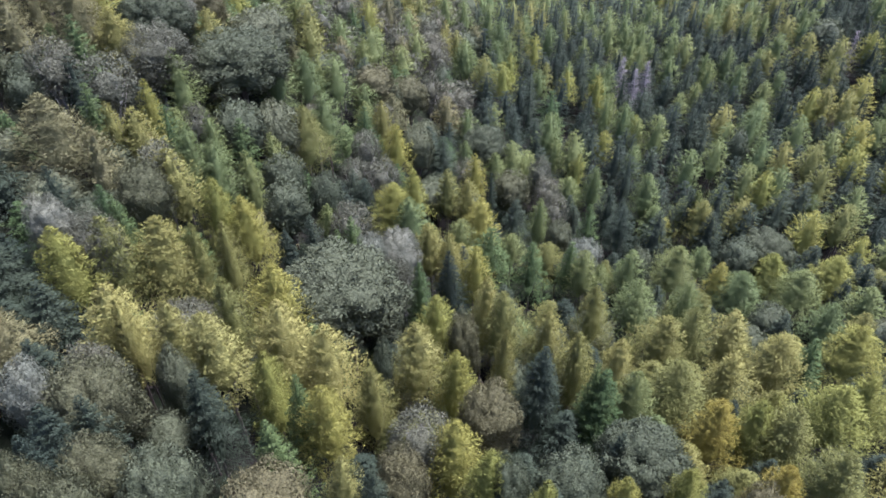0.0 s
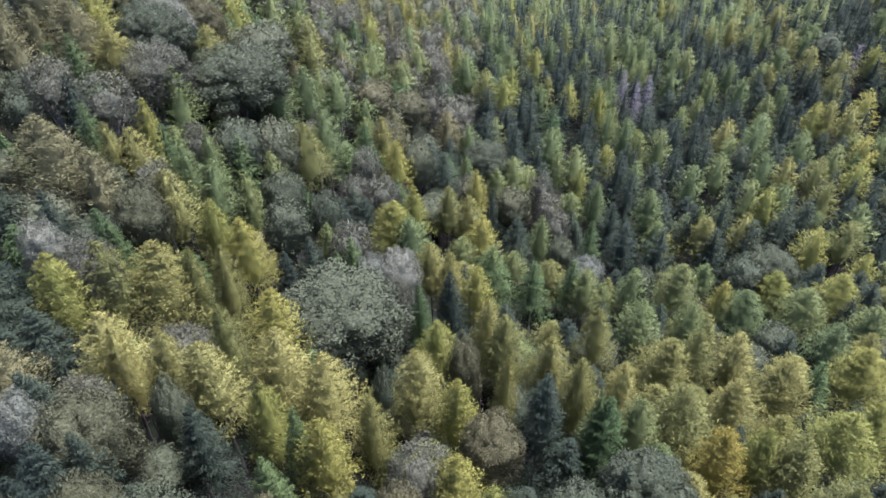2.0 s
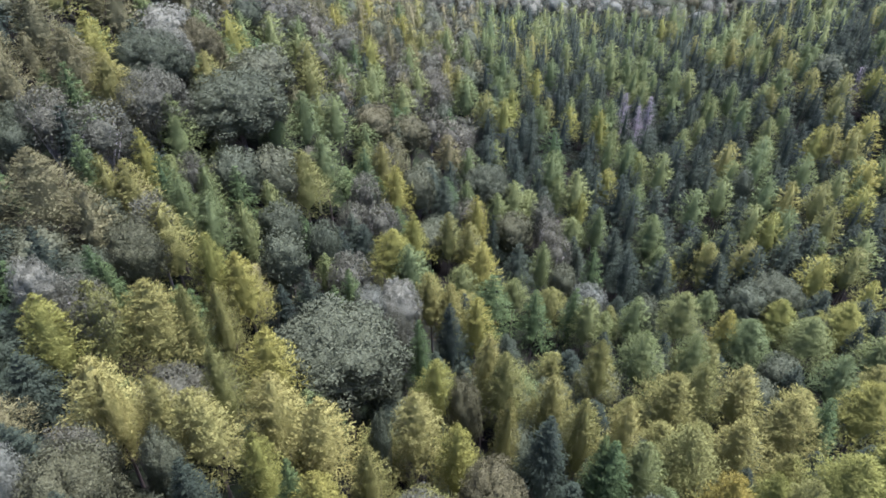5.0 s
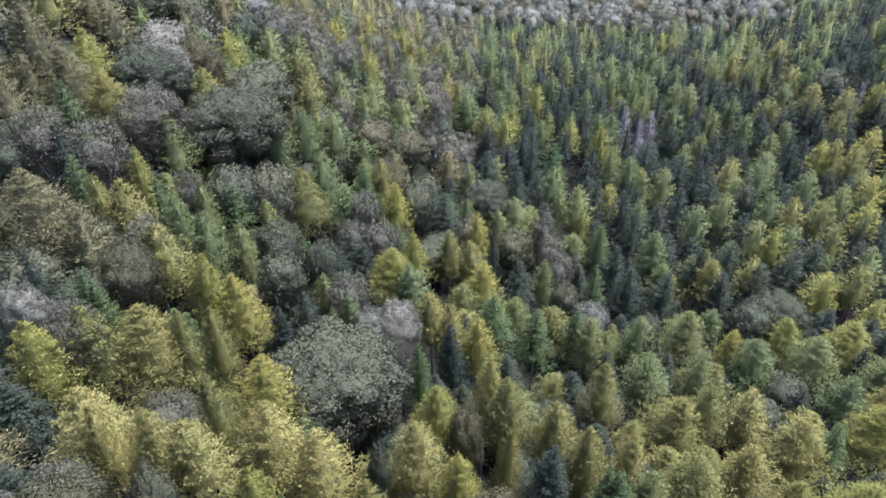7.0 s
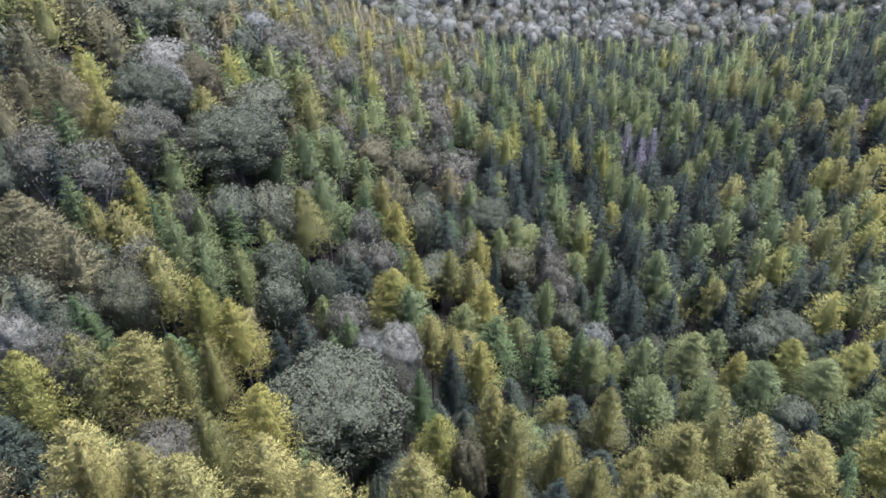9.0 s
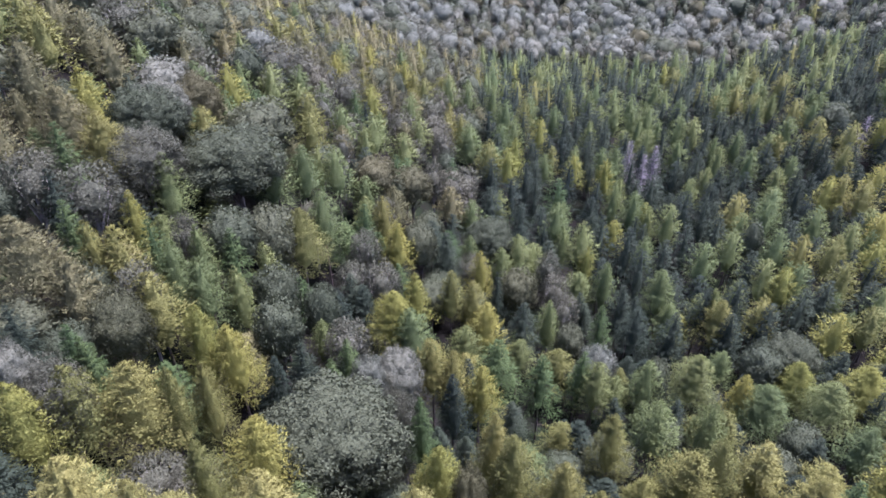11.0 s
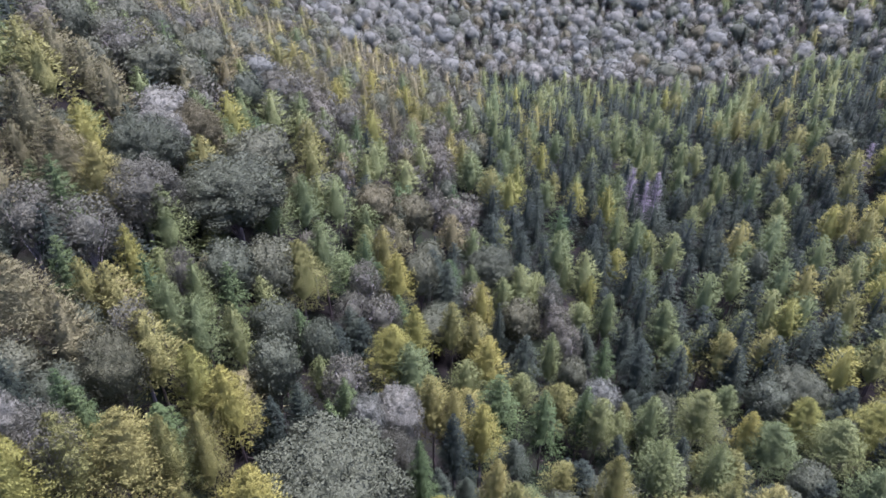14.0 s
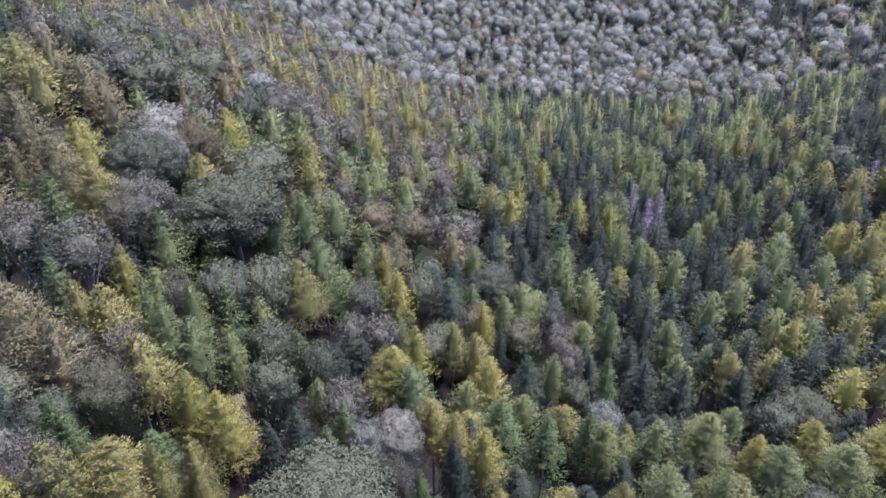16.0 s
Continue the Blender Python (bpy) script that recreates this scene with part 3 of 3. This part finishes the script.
plant_all("larch", "yellow", (
    (8.2, 29.7, 20.9, 4.6), (17.0, 32.5, 20.4, 5.0), (3.6, 33.7, 21.3, 6.5), (24.4, 35.0, 20.5, 5.5), (0.3, 36.5, 21.7, 7.4), (-11.5, 39.4, 22.1, 7.0),
    (-17.5, 43.1, 22.6, 6.0), (38.5, 48.8, 22.1, 7.0), (1.9, 49.2, 23.5, 6.9), (51.4, 53.5, 22.9, 11.5), (57.5, 56.1, 22.9, 8.1), (-42.7, 56.6, 21.0, 8.3),
    (-20.8, 58.1, 23.7, 9.2), (-1.7, 60.7, 25.0, 8.1), (66.4, 72.0, 22.3, 11.9), (-27.5, 74.7, 22.9, 7.9), (-31.9, 76.2, 22.7, 7.5), (5.4, 86.6, 22.7, 7.3),
    (-46.2, 93.9, 21.7, 5.7), (55.0, 97.9, 21.3, 7.1), (-9.6, 100.0, 21.6, 10.8), (80.9, 100.9, 19.5, 11.9), (69.2, 103.8, 19.7, 10.4), (7.5, 107.8, 22.2, 9.2),
))
plant_all("larch", "yellow", (
    (-5.6, 109.1, 21.7, 7.1), (-61.6, 117.6, 22.1, 9.4), (83.0, 117.6, 21.0, 9.5), (-10.4, 123.6, 21.7, 8.4), (7.7, 125.9, 22.3, 6.6), (78.8, 132.6, 22.2, 8.7),
    (102.6, 138.7, 22.1, 9.5), (108.1, 148.7, 22.3, 9.5), (-47.7, 150.2, 22.4, 9.5), (102.6, 165.7, 22.4, 9.1), (117.2, 168.5, 22.3, 9.5), (17.2, 178.0, 22.0, 9.4),
    (45.8, 178.2, 23.3, 6.9), (20.6, 183.9, 22.5, 6.4), (-22.0, 187.8, 21.2, 9.5), (29.5, 199.8, 23.0, 7.2), (-34.3, 203.4, 21.5, 7.1), (-14.8, 224.9, 22.8, 7.9),
    (-27.2, 235.4, 22.3, 8.2),
))
plant_all("larch", "dull", (
    (-46.6, 75.9, 22.2, 8.8), (-53.6, 79.3, 21.8, 11.9), (-62.3, 110.2, 21.5, 11.9), (-70.7, 117.1, 21.9, 9.5), (-64.6, 134.4, 23.0, 9.5), (-69.4, 137.2, 23.2, 9.5),
    (-76.3, 140.8, 23.5, 9.5),
))
plant_all("broadleaf", "autumn", (
    (-29.6, 24.9, 19.7, 3.8), (-27.8, 25.7, 19.9, 5.4), (-31.3, 26.9, 19.8, 4.5), (-13.9, 28.3, 20.7, 8.0), (-27.0, 29.9, 20.3, 5.9), (-3.8, 32.0, 20.9, 5.3),
    (31.0, 33.9, 19.4, 4.9), (-31.4, 36.6, 20.6, 8.8), (5.2, 44.0, 22.2, 7.3), (2.9, 58.3, 24.6, 4.8), (-40.2, 72.9, 22.3, 7.9), (16.2, 123.9, 22.2, 9.7),
    (-50.7, 136.2, 22.6, 10.7), (-16.8, 147.6, 20.8, 11.5), (-8.5, 151.6, 20.4, 10.3),
))
plant_all("broadleaf", "sage", (
    (-22.1, 28.6, 20.5, 6.8), (6.5, 33.1, 20.6, 4.7), (12.4, 34.0, 20.2, 7.8), (21.4, 40.1, 20.6, 10.7), (-25.4, 41.9, 21.6, 3.9), (-7.7, 49.7, 22.8, 2.6),
    (-13.5, 65.8, 24.1, 18.3), (-24.9, 84.4, 22.0, 8.0), (-20.7, 93.5, 21.2, 6.3), (-27.0, 94.5, 21.5, 7.7), (39.8, 101.2, 22.3, 5.7), (-35.9, 102.3, 22.0, 9.2),
    (-31.5, 106.1, 22.1, 9.4), (64.8, 108.6, 20.3, 9.9), (25.5, 110.1, 21.8, 6.1), (71.3, 111.0, 20.4, 11.7), (-39.5, 120.9, 24.6, 20.6), (-54.0, 121.5, 22.8, 14.8),
    (-5.7, 127.8, 21.6, 7.7), (9.9, 140.0, 21.8, 12.0), (-40.4, 140.3, 22.6, 14.8), (77.8, 150.3, 22.8, 6.6), (-80.7, 154.4, 23.2, 10.8), (-64.8, 155.2, 22.7, 14.8),
))
plant_all("broadleaf", "sage", (
    (-59.0, 160.6, 22.0, 9.2), (-50.4, 169.1, 21.4, 8.3), (-64.7, 184.5, 21.5, 14.8), (-83.2, 185.7, 21.7, 10.9), (127.7, 212.1, 20.0, 10.8), (-63.2, 217.7, 21.1, 14.8),
))
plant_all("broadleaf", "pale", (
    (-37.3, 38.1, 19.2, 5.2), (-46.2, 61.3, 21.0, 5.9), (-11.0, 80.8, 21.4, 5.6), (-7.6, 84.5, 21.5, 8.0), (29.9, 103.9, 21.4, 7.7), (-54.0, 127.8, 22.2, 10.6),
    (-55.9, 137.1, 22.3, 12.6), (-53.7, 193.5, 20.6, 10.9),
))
plant_all("dead", "pale", (
    (57.8, 181.6, 23.3, 6.0), (62.2, 187.1, 23.0, 6.0), (55.0, 189.6, 23.1, 6.0), (128.7, 197.9, 20.9, 6.0),
))
plant_all("larch", "soft", (
    (-9.0, 29.9, 21.1, 5.0), (-32.1, 47.1, 21.3, 4.8), (-23.9, 47.5, 22.8, 8.8), (-13.3, 48.1, 23.3, 8.2), (-28.5, 48.4, 22.2, 5.8), (-34.7, 48.9, 20.9, 9.1),
    (-17.5, 50.7, 23.5, 9.0), (-3.0, 52.7, 23.7, 8.5), (22.3, 57.6, 25.2, 6.6), (5.7, 68.8, 26.0, 6.3), (48.1, 75.1, 23.1, 9.3),
))
plant_all("larch", "bright", (
    (34.4, 36.5, 20.3, 6.1), (32.5, 47.5, 21.8, 8.2),
))

# ---- the wood between them ----
def free(x, y, width, standing, share):
    if not len(standing):
        return True
    d2 = (standing[:, 0] - x) ** 2 + (standing[:, 1] - y) ** 2
    return bool(np.all(d2 > (share * (width + standing[:, 2])) ** 2))


def zone(x, y, rnd):
    """What grows where: mixed wood on the side slope, spruce and larch on the valley's far side, broadleaf wood beyond."""
    u = rnd.random()
    edge = 315 - 0.25 * max(x - 72, 0) + 0.9 * max(-25 - x, 0) + 12 * math.sin(x * 0.04)
    if y > edge and x < 130 + 130 * rnd.random():
        # the pale tint carries this hillside's haze in its leaf colour
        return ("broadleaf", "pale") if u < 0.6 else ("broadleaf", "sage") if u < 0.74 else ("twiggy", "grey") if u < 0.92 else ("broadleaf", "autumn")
    if x > 0.05 * y and y > 110:
        return ("spruce", "dark") if u < 0.68 else ("larch", "green") if u < 0.95 else ("larch", "olive") if u < 0.98 else ("larch", "yellow")
    if y < 110 and x > -22:
        return ("larch", "olive") if u < 0.25 else ("larch", "green") if u < 0.38 else ("spruce", "dark") if u < 0.85 else ("broadleaf", "sage")
    if y > 190:
        return ("larch", "dull") if u < 0.3 else ("larch", "olive") if u < 0.45 else ("twiggy", "grey") if u < 0.8 else ("broadleaf", "sage")
    return ("larch", "dull") if u < 0.14 else ("larch", "green") if u < 0.36 else ("spruce", "green") if u < 0.52 else ("spruce", "dark") if u < 0.66 else ("broadleaf", "sage") if u < 0.88 else ("twiggy", "grey")


SIZES = {"larch": (8.2, 0.0), "spruce": (8.0, -0.4), "broadleaf": (8.0, -1.4), "twiggy": (7.4, -1.6)}
NEAR_EDGE = {"larch": 140.0, "spruce": 165.0, "broadleaf": 215.0, "twiggy": 215.0}
# hollows where no tree stands: x, y and radius
HOLLOWS = (
    (15, 91, 4.0), (15, 84, 3.2), (-43, 47, 3.2), (32, 76, 2.6), (11, 42, 3.6), (45, 60, 2.9), (-50, 70, 3.2), (-19, 36, 4.0),
    (-56, 89, 2.6), (-7, 145, 2.0), (63, 111, 3.4), (11, 101, 2.6), (-21, 77, 2.6), (-33, 59, 2.6), (39, 137, 3.2), (54, 118, 3.6), (56, 146, 3.2), (81, 127, 3.2),
)
rnd = random.Random(21)
y = 10.0
fill = []
while y < 525:
    step = 5.6 if y < 106 else 6.1 if y < 312 else 6.6
    x = -0.74 * y - 34
    while x < 0.74 * y + 24:
        px, py = x + rnd.uniform(-2.2, 2.2), y + rnd.uniform(-2.2, 2.2)
        kind, tint = zone(px, py, rnd)
        hidden = px < -108 or py > 425 + 1.3 * (px + 100) or py > 525 - 0.4 * max(px - 80, 0)  # behind the near slopes
        if not hidden:
            fill.append((kind, tint, px, py))
        x += step * (1.15 if kind in ("broadleaf", "twiggy") else 1.0)
    y += step

standing = np.array(STEMS)
far_rows = {}
for kind, tint, px, py in fill:
    near = py < NEAR_EDGE[kind]
    w0, off = SIZES[kind]
    w = w0 * rnd.uniform(0.7, 1.25)
    if not free(px, py, w, standing, 0.24 if py < 150 else 0.28):
        continue
    if any((px - a) ** 2 + (py - b) ** 2 < r * r for a, b, r in HOLLOWS):
        continue
    h = STAND + off
    if py > 300 and kind in ("broadleaf", "twiggy"):
        w *= rnd.choice((0.6, 0.7, 0.85, 1.0, 1.2, 1.6))
        h += 0.45 * (w - w0) + rnd.uniform(-1.6, 0.5)
    elif py < 130:
        h -= rnd.uniform(3.5, 9.0)
    else:
        h -= rnd.uniform(0.8, 4.8) if py < 200 else rnd.uniform(0.0, 4.0)
    if near:
        plant(kind, tint, px, py, h, w)
    else:
        far_rows.setdefault((kind, tint), []).append((px, py, h, w))

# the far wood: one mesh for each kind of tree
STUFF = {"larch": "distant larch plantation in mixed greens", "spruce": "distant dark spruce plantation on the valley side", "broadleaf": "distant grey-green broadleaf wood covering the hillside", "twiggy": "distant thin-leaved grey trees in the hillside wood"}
for (kind, tint), rows in far_rows.items():
    rng = np.random.default_rng(len(rows))
    h0, r0 = BASE[kind]
    shapes = [crown_and_stem(kind, 50 + k, "far" if k < 5 else "distant")[0] for k in range(10)]
    verts, faces, tints, normals, start = [], [], [], [], 0
    zs = ground_at([r[0] for r in rows], [r[1] for r in rows])
    for (px, py, h, w), z in zip(rows, zs):
        v, f, n = shapes[rng.integers(5) + (0 if py < 235 else 5)]
        a = rng.uniform(0, 6.28)
        c, s, k = math.cos(a), math.sin(a), w / (2 * r0)
        verts.append(np.stack([px + k * (c * v[:, 0] - s * v[:, 1]), py + k * (s * v[:, 0] + c * v[:, 1]), z + v[:, 2] * h / h0], 1))
        faces.append(f + start)
        normals.append(np.stack([c * n[:, 0] - s * n[:, 1], s * n[:, 0] + c * n[:, 1], n[:, 2]], 1))
        tints.append(np.full(len(v), rng.random()))
        start += len(v)
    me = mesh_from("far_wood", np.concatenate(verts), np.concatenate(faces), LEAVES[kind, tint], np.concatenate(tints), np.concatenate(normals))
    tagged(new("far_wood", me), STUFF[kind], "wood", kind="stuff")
